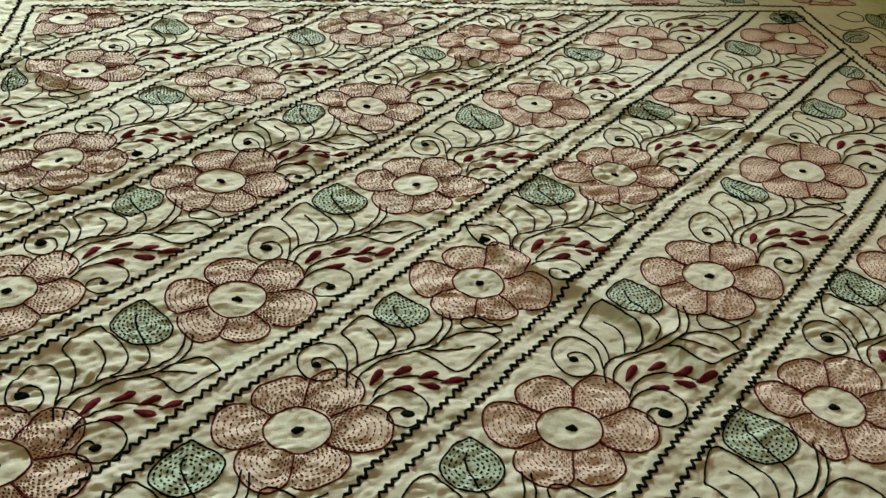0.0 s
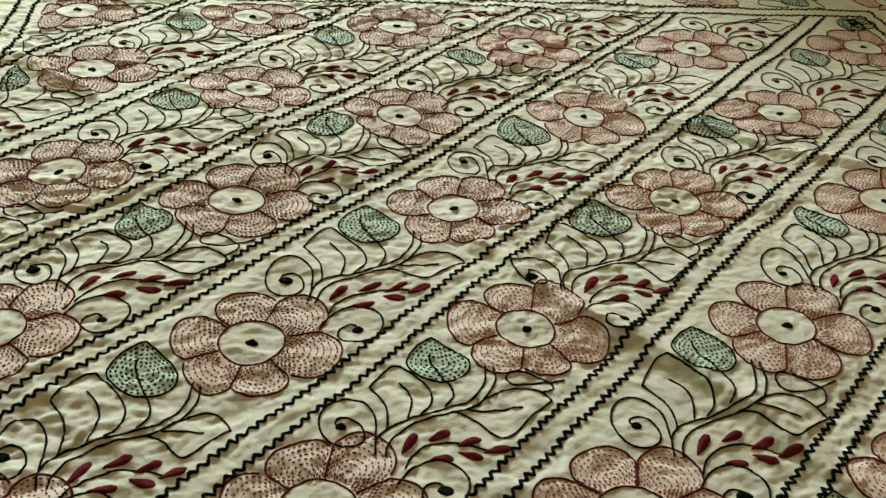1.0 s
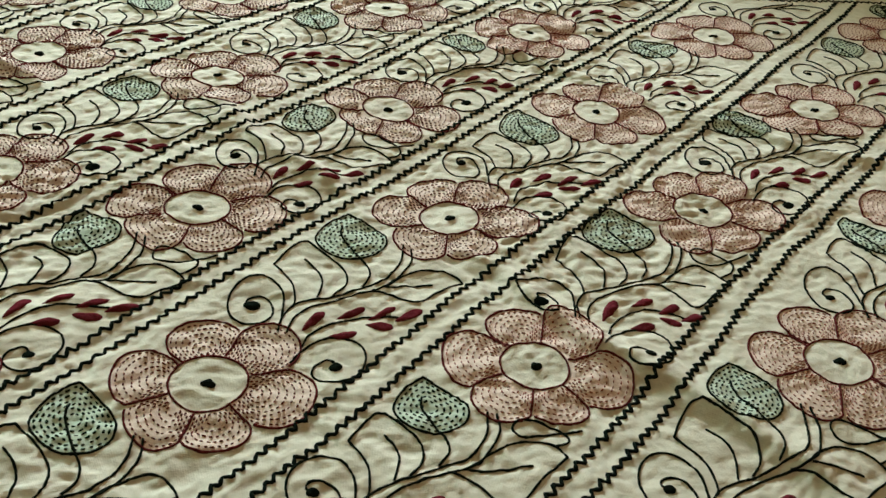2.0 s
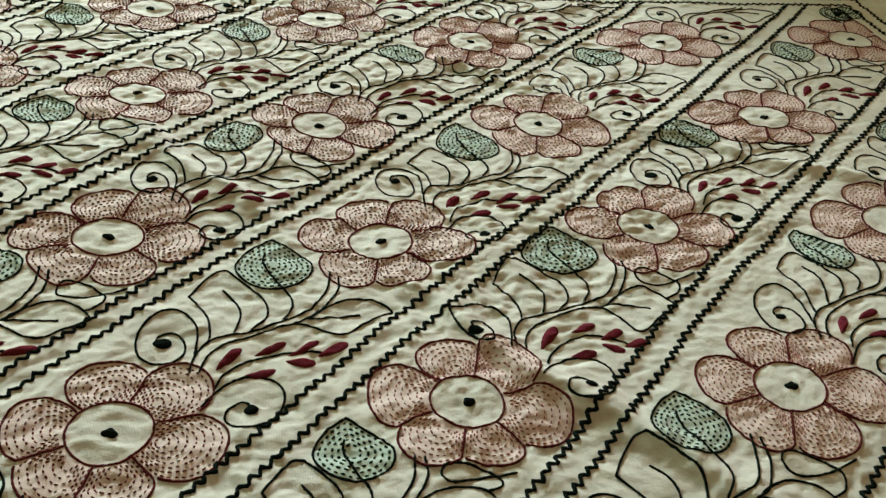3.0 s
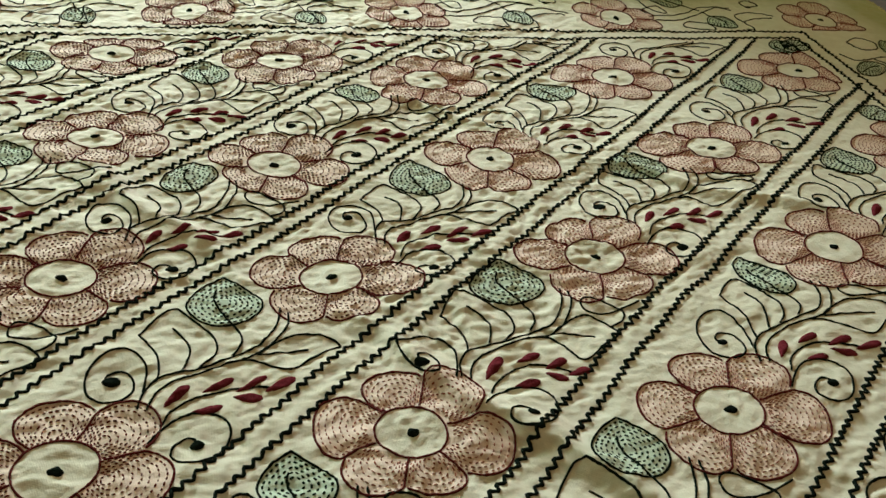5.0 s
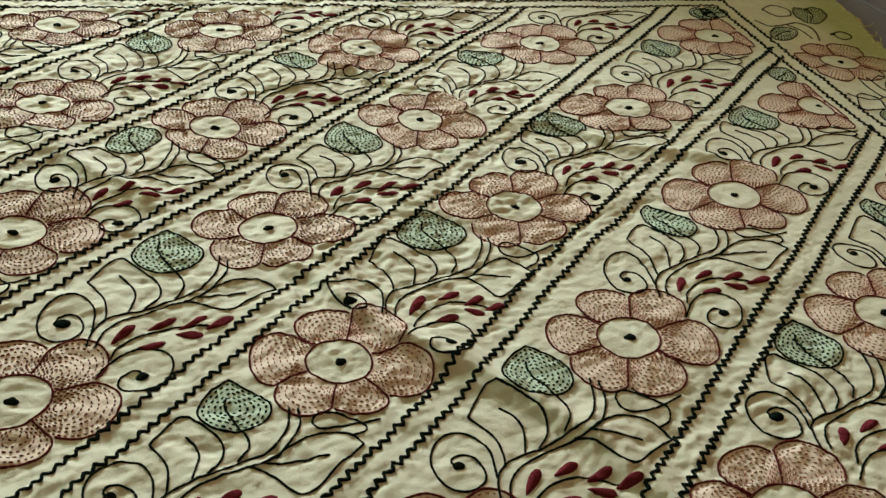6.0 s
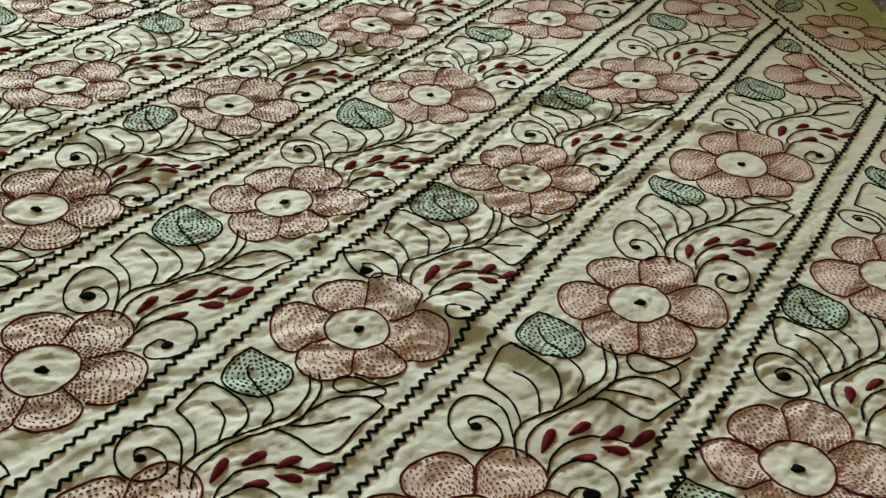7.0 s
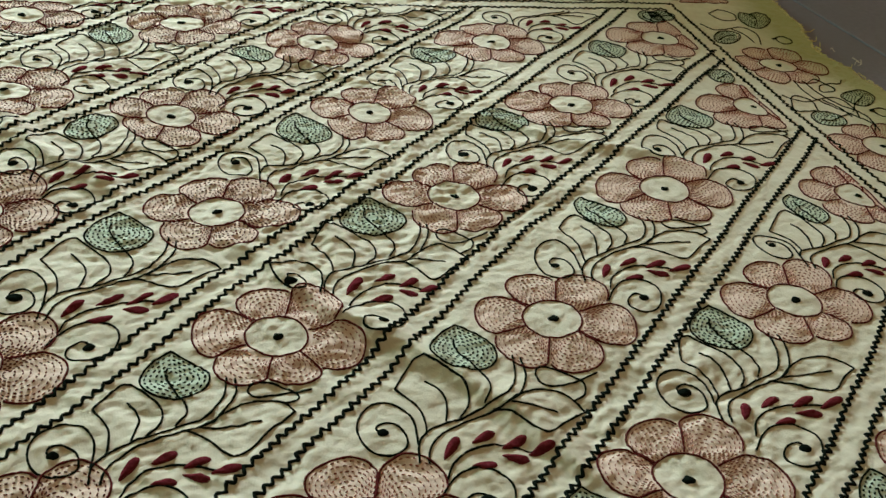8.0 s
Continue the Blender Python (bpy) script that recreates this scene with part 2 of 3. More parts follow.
def filled_rows(shape, outline, focus, keep, mat, spacing=0.0052, length=0.0048, wide=0.0022):
    """Rows of running stitches that follow a closed outline inwards to a focus."""
    reach = np.hypot(*(outline - focus).T).mean()
    k = max(2, int(reach / spacing))
    cs, ws = [], []
    for i in range(1, k + 1):
        f = 1 - (i - 0.25) / (k + 0.15)
        row = even(focus + (outline - focus) * f, length * 1.45)
        if len(row) < 4:
            continue
        mids, ways = (row[1:] + row[:-1]) / 2, np.diff(row, axis=0)
        ways /= np.hypot(*ways.T)[:, None] + 1e-9
        ok = keep(mids)
        cs.append(mids[ok] + np.random.normal(0, 0.00025, mids[ok].shape)), ws.append(ways[ok])
    if cs:
        stitches(shape, np.concatenate(cs), np.concatenate(ws), length, wide, mat=mat)


# The setting
TILE_SIZE, GAP = 0.60, 0.006


def box(shape, lo, hi, bevel=0.0, mat=0):
    (x0, y0, z0), (x1, y1, z1) = lo, hi
    b = bevel
    v = [(x0, y0, z0), (x1, y0, z0), (x1, y1, z0), (x0, y1, z0), (x0, y0, z1 - b), (x1, y0, z1 - b), (x1, y1, z1 - b), (x0, y1, z1 - b)]
    f = [(3, 2, 1, 0), (0, 1, 5, 4), (1, 2, 6, 5), (2, 3, 7, 6), (3, 0, 4, 7)]
    if b:
        v += [(x0 + b, y0 + b, z1), (x1 - b, y0 + b, z1), (x1 - b, y1 - b, z1), (x0 + b, y1 - b, z1)]
        f += [(4, 5, 9, 8), (5, 6, 10, 9), (6, 7, 11, 10), (7, 4, 8, 11), (8, 9, 10, 11)]
    else:
        f += [(4, 5, 6, 7)]
    shape.add(v, f, mat)


def slab(name, lo, hi, mat, label):
    s = Shape()
    box(s, lo, hi)
    return tagged(new(name, s.mesh(name, [mat], False)), label, name.split("_")[0], kind="structure")


X0, X1, Y0, Y1, TOP = -2.6, 3.4, -2.2, 4.9, 2.7
slab("floor", (X0, Y0, -0.10), (X1, Y1, -0.026), JOINT, "dark grout bed under large grey floor tiles")
slab("ceiling", (X0, Y0, TOP), (X1, Y1, TOP + 0.1), CEIL, "plain tan painted ceiling")
slab("wall_south", (X0 - 0.15, Y0 - 0.15, -0.10), (X1 + 0.15, Y0, TOP), WALL, "plain warm brown painted wall")
slab("wall_east", (X1, Y0, -0.10), (X1 + 0.15, Y1, TOP), WALL, "plain warm brown painted wall")


def window_wall(name, along_x, at, lo, hi, a, b, sill, head):
    """A wall from lo to hi with an opening from a to b, sill to head."""
    s = Shape()
    for p, q, z0, z1 in ((lo, a, -0.10, TOP), (b, hi, -0.10, TOP), (a, b, -0.10, sill), (a, b, head, TOP)):
        if along_x:
            box(s, (p, at, z0), (q, at + 0.15, z1))
        else:
            box(s, (at - 0.15, p, z0), (at, q, z1))
    tagged(new(name, s.mesh(name, [WALL], False)), "plain warm brown painted wall with a window opening", "wall", kind="structure")


# unseen blocker added to cut window light off the far east cloth
slab("wall_low", (0.52, 2.48, -0.10), (X1, 2.60, 0.55), WALL, "unseen low plain warm brown painted wall, added to shade the far east cloth")
window_wall("wall_north", True, Y1, X0 - 0.15, X1 + 0.15, -1.20, 0.20, 0.84, 1.96)
# the west opening is made up to house the added green fill
window_wall("wall_west", False, X0, Y0, Y1, 3.30, 4.30, 0.90, 1.90)

# The bedspread: its cloth and edges
W_EDGE, E_EDGE, S_EDGE, N_EDGE = -0.615, 1.353, -0.13, 1.975
IN_W, IN_E, IN_S, IN_N = -0.355, 1.083, 0.115, 1.716
spread = tagged(new("bedspread"), "crumpled cream bedspread embroidered with red flowers, lying on grey tiles", "bedspread")


def east_line(y):
    """The inner border line, which bows out towards the near end."""
    return IN_E + 0.040 * np.clip((1.72 - y) / 0.62, 0, 1) ** 1.7


def edge_in(y):
    """The uneven east hem: how far it is drawn in at y."""
    return 0.006 * value_noise(y * 9, y * 0, 21) + 0.005 * value_noise(y * 27, y * 0, 22) + 0.033 * np.exp(-((y - 1.555) / 0.115) ** 2) + 0.03 * np.clip((y - 1.80) / 0.17, 0, 1)


# Motif drawn in millimetres from its flower's middle; the next flower down the strip lies at (-233, -228)
NEXT = np.array([-0.233, -0.228])
PETALS = ((170, 86), (101, 73), (45, 86), (-12, 89), (-77, 74), (-134, 84))
MOTIF = {
    "leaf": [(-110, 0), (-100, -10), (-88, -23), (-79, -39), (-82, -56), (-97, -69), (-114, -71), (-131, -62), (-142, -47), (-141, -31), (-127, -11), (-110, 0)],
    "leaf_rib": [(-116, -21), (-118, -36), (-108, -64), (-99, -80), (-97, -95), (-106, -109)],
    "stem_a": [(-63, -51), (-67, -77), (-82, -102), (-105, -111), (-131, -122), (-159, -130), (-172, -140), (-178, -152), (-181, -170)],
    "stem_b": [(-55, -54), (-56, -77), (-70, -103), (-85, -114), (-115, -122), (-147, -135), (-161, -145), (-169, -157), (-173, -172)],
    "fold_leaf": [(-168, -138), (-166, -125), (-169, -104), (-185, -81), (-185, -81), (-174, -63), (-161, -48), (-151, -46), (-151, -46), (-135, -63), (-122, -80), (-118, -95), (-122, -109), (-133, -121)],
    "fold_rib": [(-155, -72), (-146, -83), (-141, -96), (-142, -108), (-147, -125)],
    "curl": [(-178, -150), (-176, -124), (-181, -110), (-191, -100), (-204, -98), (-217, -105), (-225, -120), (-226, -135), (-221, -149), (-210, -156), (-198, -157), (-188, -150), (-186, -138), (-190, -127), (-199, -122), (-208, -124), (-210, -130), (-205, -133)],
    "eye_curl": [(-186, -171), (-179, -145), (-181, -127), (-195, -115), (-207, -112), (-223, -118), (-233, -120), (-233, -120), (-227, -141), (-215, -158), (-205, -165), (-199, -162), (-198, -148), (-204, -138), (-212, -139), (-216, -141), (-213, -150)],
    "point_leaf": [(-85, -115), (-70, -103), (-47, -93), (-27, -98), (-15, -109), (-10, -119), (-10, -119), (-31, -132), (-50, -148), (-60, -151), (-68, -144), (-77, -131), (-88, -121), (-100, -117)],
    "point_rib": [(-83, -115), (-67, -117), (-38, -121)],
    "hook_leaf": [(19, -78), (-1, -85), (-21, -89), (-40, -87), (-45, -76), (-40, -68), (-28, -68), (-11, -78), (0, -89), (-4, -101), (-18, -107)],
    "sprig": [(-161, -190), (-152, -174), (-138, -163), (-124, -157), (-108, -155), (-89, -160), (-71, -169)],
    "side_curl": [(-170, -208), (-156, -190), (-140, -181), (-122, -181), (-109, -191), (-105, -206), (-114, -224), (-128, -232), (-142, -231), (-151, -222), (-149, -212), (-140, -206), (-133, -208), (-131, -214)],
}
BERRIES = [(-160, -170, -140, -143), (-131, -153, -104, -140), (-104, -160, -77, -150), (-82, -169, -54, -163), (-138, -179, -111, -175), (-106, -166, -81, -176)]
# marks of the motif that the embroiderer set a little differently each time
MARKS = {"L": (-110, 0), "R": (-81, -51), "F": (-151, -46), "G": (-185, -80), "K": (-203, -133), "P": (-12, -118), "S": (-54, -164), "C": (-133, -208)}


class Warp:
    """Carries a drawn motif onto the cloth: moved, stretched towards the next flower, and drawn a little unsteadily."""

    def __init__(self, at, to=None, turn=0.0, grow=1.0, seed=0, wobble=0.003, area=None, set_off=None):
        # set_off: by how many millimetres some marks lie off their usual place; the drawing follows smoothly
        moved = {**{m: (0, 0) for m in MARKS}, "eye": (0, 0), **(set_off or {})}
        self.marks = np.array([MARKS.get(m, (0, 0)) for m in moved], float)
        gaps = np.hypot(*np.moveaxis(self.marks[:, None] - self.marks[None], 2, 0))
        self.pull = np.linalg.solve(np.exp(-(gaps / 42.0) ** 2) + 0.08 * np.eye(len(gaps)), np.array(list(moved.values()), float))
        self.at, self.grow, self.seed, self.wobble, self.area = np.array(at), grow, seed, wobble, area
        self.miss = np.zeros(2) if to is None else np.array(to) - self.at - NEXT
        c, s = math.cos(radians(turn)), math.sin(radians(turn))
        self.turn = np.array([[c, -s], [s, c]])

    def __call__(self, mm):
        p = np.asarray(mm, float)
        gaps = np.hypot(*np.moveaxis(p[:, None] - self.marks[None], 2, 0))
        p = (p + np.exp(-(gaps / 42.0) ** 2) @ self.pull) / 1000 * self.grow
        f = np.clip(p @ NEXT / (NEXT @ NEXT), 0, 1)
        p = p @ self.turn.T + f[:, None] * self.miss + self.at
        k = 14.0
        p = p + self.wobble * np.stack([value_noise(p[:, 0] * k, p[:, 1] * k, 40 + self.seed), value_noise(p[:, 0] * k, p[:, 1] * k, 90 + self.seed)], 1)
        self.raw = p
        return confine(p, self.area) if self.area else p


THIN = 0.0023
FIELD = (IN_W + 0.010, IN_E, IN_S + 0.010, IN_N - 0.008, 0.032)
EAST_BORDER = (IN_E + 0.040, 1.40, -0.3, 2.1, 0.016)
NORTH_BORDER = (-0.9, 1.6, IN_N + 0.036, 2.1, 0.016)
WEST_BORDER = (-0.9, IN_W - 0.036, -0.3, 2.1, 0.016)


def confine(p, area):
    """Squeeze what would cross the border lines back inside."""
    p, soft = np.array(p), area[4]
    east = east_line(p[:, 1]) - 0.010 if area is FIELD else area[1]
    for axis, low, high in ((0, area[0], east), (1, area[2], area[3])):
        for limit, sign in ((high, 1), (low, -1)):
            t = (limit - p[:, axis]) * sign
            p[:, axis] = limit - sign * np.where(t < soft, soft * np.exp((np.minimum(t, soft) - soft) / soft), t)
    return p


def inside(p):
    x, y = np.asarray(p).mean(0)
    return IN_W + 0.01 < x < east_line(y) - 0.005 and IN_S + 0.01 < y < IN_N - 0.005


def everywhere(p):
    return True


def flower(warp, seed, allowed=inside, squash=(1.0, 1.0)):
    rnd = random.Random(seed)
    ring = warp([( -4 + 33 * math.cos(a) * squash[0], 29 * math.sin(a) * squash[1]) for a in np.linspace(0, 2 * math.pi, 48)])
    if not allowed(warp.raw):
        return None
    s = Shape()
    strand(s, even(ring, 0.0028), 0.0023, mat=0)
    CLEAR.append(ring)
    bloom = part("flower", s, [MAROON], spread, "maroon-outlined six-petalled flower in running stitch")
    knot = Shape()
    a = rnd.uniform(0, 6.28)
    o = warp([(-3 + 6.6 * math.cos(t) * (1 + 0.15 * math.sin(2 * t + a)), 5.0 * math.sin(t) * (1 + 0.2 * math.cos(3 * t + a))) for t in np.linspace(0, 2 * math.pi, 17)[:-1]])
    blob(knot, o, 0.0022)
    part("knot", knot, [BLACK], bloom, "black satin-stitched flower eye")
    spin = rnd.uniform(-5, 5)
    # finer, closer stitches towards the east side, where the work is neater
    fine = min(1.0, max(0.0, (ring[:, 0].mean() - 0.05) / 0.5))
    style = (0.0040 - 0.0006 * fine, 0.0036 + 0.0004 * fine, 0.0018 - 0.0006 * fine)
    turns = [radians(ang + spin + rnd.uniform(-4, 4)) for ang, _ in PETALS]
    for i, (ang, reach) in enumerate(PETALS):
        ang = turns[i]
        # half the room to the neighbour on either side
        left = ((turns[i - 1] - ang) % (2 * math.pi)) / 2
        right = ((ang - turns[(i + 1) % 6]) % (2 * math.pi)) / 2
        reach = reach * rnd.uniform(0.96, 1.04)
        base, half, plump = 22.0, 30.5 * rnd.uniform(0.95, 1.05), rnd.uniform(0.05, 0.16)
        mid, a_len = (base + reach) / 2, (reach - base) / 2
        ph = np.linspace(0, 2 * math.pi, 73)
        along, across = mid - a_len * np.cos(ph), half * np.sin(ph) * (1 - plump * np.cos(ph))
        across = np.sign(across) * np.abs(across / half) ** 0.85 * half
        r, th = np.hypot(along, across), np.clip(np.arctan2(across, along), -right + 0.012, left - 0.012)
        along, across = r * np.cos(th), r * np.sin(th)
        ca, sa = math.cos(ang), math.sin(ang)
        mm = np.stack([(-3 + along * ca - across * sa) * squash[0], (along * sa + across * ca) * squash[1]], 1)
        closed = warp(mm)
        rim = ((mm[:, 0] / squash[0] + 4) / 33) ** 2 + (mm[:, 1] / squash[1] / 29) ** 2
        shown = np.nonzero(rim > 1.0)[0]
        shown = shown[(shown > 4) & (shown < 68)]
        # the line between two petals is stitched once
        shown = shown[th[shown] > -right + 0.02]
        petal = Shape()
        strand(petal, even(closed[shown[0]:shown[-1] + 1], 0.003), 0.0023, mat=0)
        focus = warp([(-3 + (base + (reach - base) * 0.24) * ca, (base + (reach - base) * 0.24) * sa)])[0]
        centre = warp([(-4, 0)])[0]
        filled_rows(petal, closed, focus, lambda q: np.hypot((q[:, 0] - centre[0]) / squash[0] / 0.034, (q[:, 1] - centre[1]) / squash[1] / 0.030) > 1.04, 1, *style)
        part("petal", petal, [MAROON, ROSE if fine > 0.5 else BROWN], bloom)
        DYES.append(("petal_dye", closed))
    return bloom


def dotted_leaf(points, rib, warp, allowed=inside, label="dark green leaf filled with running stitches"):
    o = spline(warp(points), 0.003, closed=points[0] != points[-1])
    if not allowed(warp.raw):
        return
    s = Shape()
    strand(s, o, THIN, mat=0)
    filled_rows(s, o, o.mean(0), lambda q: np.ones(len(q), bool), 1, spacing=0.0045, length=0.0042, wide=0.0026)
    ob = part("leaf", s, [BLACK, GREEN], spread, label)
    if rib is not None:
        r = Shape()
        strand(r, spline(warp(rib)), THIN)
        part("leaf_stalk", r, [BLACK], ob)
    DYES.append(("leaf_dye", o))


def line(name, points, warp, wide=THIN, parent=None, allowed=inside, label="", knot=0.0):
    p = spline(warp(points), 0.003)
    if not allowed(warp.raw):
        return None
    s = Shape()
    strand(s, p, wide)
    if knot:
        a = np.linspace(0, 2 * math.pi, 15)[:-1]
        blob(s, p[-1] + np.stack([np.cos(a) * knot * 1.15, np.sin(a) * knot * 0.9], 1), 0.002)
    return part(name, s, [BLACK], parent or spread, label)


def sprig(warp, allowed=inside):
    ob = line("berry_sprig", MOTIF["sprig"], warp, allowed=allowed, label="sprig of crimson satin-stitched buds on a black stem")
    if ob is None:
        return
    for x0, y0, x1, y1 in BERRIES:
        c, d = np.array([(x0 + x1) / 2, (y0 + y1) / 2]), np.array([x1 - x0, y1 - y0]) / 2.0
        n = np.array([-d[1], d[0]]) / np.hypot(*d)
        t = np.linspace(0, 2 * math.pi, 21)[:-1]
        o = warp(c + np.outer(np.cos(t), d) + np.outer(np.sin(t) * 4.9 * (1 + 0.45 * np.cos(t)), n))
        if not allowed(warp.raw):
            continue
        s = Shape()
        blob(s, o, 0.0022)
        part("bud", s, [CRIMSON], ob)


def motif(at, to, seed, hooked=True, set_off=None):
    rnd = random.Random(1000 + seed)
    warp = Warp(at, to, 0, 1.0, seed, area=FIELD, set_off=set_off)
    flower(warp, seed)
    dotted_leaf(MOTIF["leaf"], MOTIF["leaf_rib"], warp)
    line("vine", MOTIF["stem_a"], warp, label="black-green stitched vine")
    line("vine", MOTIF["stem_b"], warp, label="black-green stitched vine")
    for outer, rib in (("fold_leaf", "fold_rib"), ("point_leaf", "point_rib")):
        ob = line("outline_leaf", MOTIF[outer], warp, label="open leaf outlined in black-green thread")
        if ob:
            line("leaf_rib", MOTIF[rib], warp, parent=ob)
    if hooked:
        line("outline_leaf", MOTIF["hook_leaf"], warp, label="small hooked leaf outlined in black-green thread")
    # one of the curls was drawn as a pointed eye
    line("curl", MOTIF["eye_curl" if seed == 53 else "curl"], warp, label="black-green stitched curl with a solid tip", knot=rnd.uniform(0.0045, 0.0075))
    line("curl", MOTIF["side_curl"], warp, label="black-green stitched curl with a solid tip", knot=rnd.uniform(0.0045, 0.0075))
    sprig(warp)


# Strips run at 45 degrees: flowers of each by east and north, from far to near
STRIPS = [
    [(-0.286, 1.660)],
    [(-0.012, 1.648), (-0.225, 1.461)],
    [(0.223, 1.618), (-0.001, 1.398), (-0.215, 1.190)],
    [(0.426, 1.561), (0.204, 1.335), (0.001, 1.130), (-0.221, 0.917)],
    [(0.712, 1.572), (0.468, 1.336), (0.257, 1.118), (0.029, 0.891), (-0.179, 0.674)],
    [(1.020, 1.586), (0.774, 1.358), (0.541, 1.132), (0.303, 0.900), (0.094, 0.694), (-0.13, 0.46), (-0.35, 0.24)],
    [(1.073, 1.343), (0.822, 1.129), (0.589, 0.901), (0.356, 0.673), (0.13, 0.45), (-0.10, 0.22)],
    [(1.092, 1.095), (0.880, 0.901), (0.646, 0.685), (0.42, 0.45), (0.19, 0.22)],
    [(1.10, 0.84), (0.93, 0.67), (0.70, 0.45), (0.47, 0.22)],
    [(0.98, 0.44), (0.75, 0.21)],
    [(1.03, 0.20)],
]
# how each motif departs from the usual drawing, strip by strip, by the flower's number in its strip
OFF_2 = {1: {"L": (2, -6), "R": (2, 9)}}
OFF_3 = {0: {"L": (-1, -21), "R": (0, -7), "S": (-6, 7), "C": (1, 10)}, 1: {"L": (10, 2), "R": (5, 22), "F": (3, -8), "K": (5, 3), "S": (8, 23)}, 2: {"L": (-7, -9), "R": (2, 8), "F": (6, -20), "K": (-11, -1), "S": (10, 14)}}
OFF_4 = {0: {"L": (-15, -8), "R": (5, 9), "S": (-7, 0), "C": (15, 9)}, 1: {"L": (1, 5), "R": (12, -5), "F": (1, -8), "K": (1, 15), "P": (11, 9), "S": (11, 10), "C": (7, -1)}, 2: {"L": (-4, 8), "R": (5, 10), "F": (-3, 5), "G": (-3, 6), "P": (6, 16), "S": (10, 22)}, 3: {"R": (4, -4), "G": (-6, 7), "K": (-22, -5), "P": (-15, 5), "S": (-7, 10), "C": (-13, 7)}}
OFF_5 = {0: {"L": (-10, -4), "R": (-2, 9), "K": (2, 7), "P": (4, 3), "S": (8, -8), "C": (1, -13)}, 1: {"L": (-18, -11), "R": (-7, -3), "F": (-19, -12), "P": (29, 24), "S": (1, 11)}, 2: {"R": (8, 5), "F": (-7, -1), "P": (-10, -7), "S": (-7, -5), "C": (2, -8)}, 3: {"L": (4, -14), "R": (5, -6), "F": (4, -9), "G": (4, -4), "K": (-8, -4), "P": (10, 20), "C": (10, 2)}, 4: {"L": (6, -2), "R": (5, 13)}}
OFF_6 = {0: {"L": (-15, 0), "R": (-13, 2), "F": (-19, -4), "G": (-4, 6), "K": (-4, 3), "P": (13, 16), "S": (4, -5), "C": (1, -8)}, 1: {"L": (-14, -8), "R": (-4, -8), "F": (7, -2), "G": (7, 8), "K": (1, -8), "P": (18, 8), "S": (14, 6), "C": (12, 6)}, 2: {"P": (0, -8)}, 3: {"L": (5, -4)}}
OFF_7 = {0: {"F": (16, 11), "K": (7, 21)}, 1: {"F": (-6, 3), "G": (6, 1), "K": (12, 10), "P": (17, 11), "S": (23, 15), "C": (23, 9)}, 2: {"L": (3, 6), "R": (11, 9), "F": (-2, 5)}}
OFF = {2: OFF_2, 3: OFF_3, 4: OFF_4, 5: OFF_5, 6: OFF_6, 7: OFF_7}
for k, strip in enumerate(STRIPS):
    strip = [(strip[0][0] - NEXT[0], strip[0][1] - NEXT[1]), *strip]
    for i, at in enumerate(strip):
        to = strip[i + 1] if i + 1 < len(strip) else None
        motif(at, to, k * 10 + i, k not in (4, 7), OFF.get(k, {}).get(i - 1))


# dotted leaves tucked into the far corners of two strips
TUCKED = [(-22, 4), (-6, 22), (18, 20), (22, -6), (4, -26), (-20, -20)]
for x, y, turn in ((1.064, 1.446, 0), (1.036, 1.680, 40), (1.064, 1.686, -35)):
    dotted_leaf(TUCKED, [(14, 8), (0, -4), (-12, -10)], Warp((x, y), None, turn, 0.95, int(y * 100)))


# Zigzag lines in pairs
def zigzag(points, label, pitch=0.0108, swing=0.0031):
    """A closely worked zigzag along a smooth line through points."""
    base = even(np.asarray(points, float), pitch / 2)
    base = base + 0.003 * np.stack([value_noise(base[:, 0] * 12, base[:, 1] * 12, 61), value_noise(base[:, 0] * 12, base[:, 1] * 12, 62)], 1)
    t = np.gradient(base, axis=0)
    t /= np.hypot(*t.T)[:, None] + 1e-9
    n = np.stack([-t[:, 1], t[:, 0]], 1)
    m = len(base)
    side = np.where(np.arange(m) % 2, 1.0, -1.0) * swing * np.random.uniform(0.7, 1.3, m)
    p = base + n * side[:, None] + t * np.random.uniform(-0.0012, 0.0012, m)[:, None]
    s = Shape()
    strand(s, even(p, 0.0021), 0.0037, 0.0014, stitch=pitch * 0.6)
    return part("zigzag_line", s, [BLACK], spread, label)


PAIRS = [(-2.110, -2.080), (-1.835, -1.803), (-1.560, -1.520), (-1.280, -1.247), (-1.024, -0.994), (-0.749, -0.712), (-0.481, -0.446), (-0.196, -0.158), (0.087, 0.126), (0.375, 0.405), (0.655, 0.685)]
BEND = {-0.481: 0.036}  # this pair leans east towards its far end
for pair in PAIRS:
    for q in pair:
        # a line east - north = q, cut off at the inner border
        lo, hi = max(2 * IN_W - q, 2 * IN_S + q), min(2 * IN_E - q, 2 * IN_N + q)
        for _ in range(4):
            hi = min(2 * float(east_line((hi - q) / 2)) - q - 0.010, 2 * IN_N + q)
        if hi - lo > 0.05:
            us = np.linspace(lo, hi, 16)
            # towards the far end the strips bend a little east
            qs = q + (BEND.get(pair[0], 0.008) * np.clip((us - 1.65) / 0.93, 0, 1) ** 1.1 - 0.005 * (pair[0] in BEND) * np.exp(-((us - 1.58) / 0.2) ** 2) if q < -0.3 else 0.030 * np.clip((us - 1.25) / 1.05, 0, 1))
            zigzag([((u + v) / 2, (u - v) / 2) for u, v in zip(us, qs)], "black zigzag stitched line between flower strips")
G = 0.028
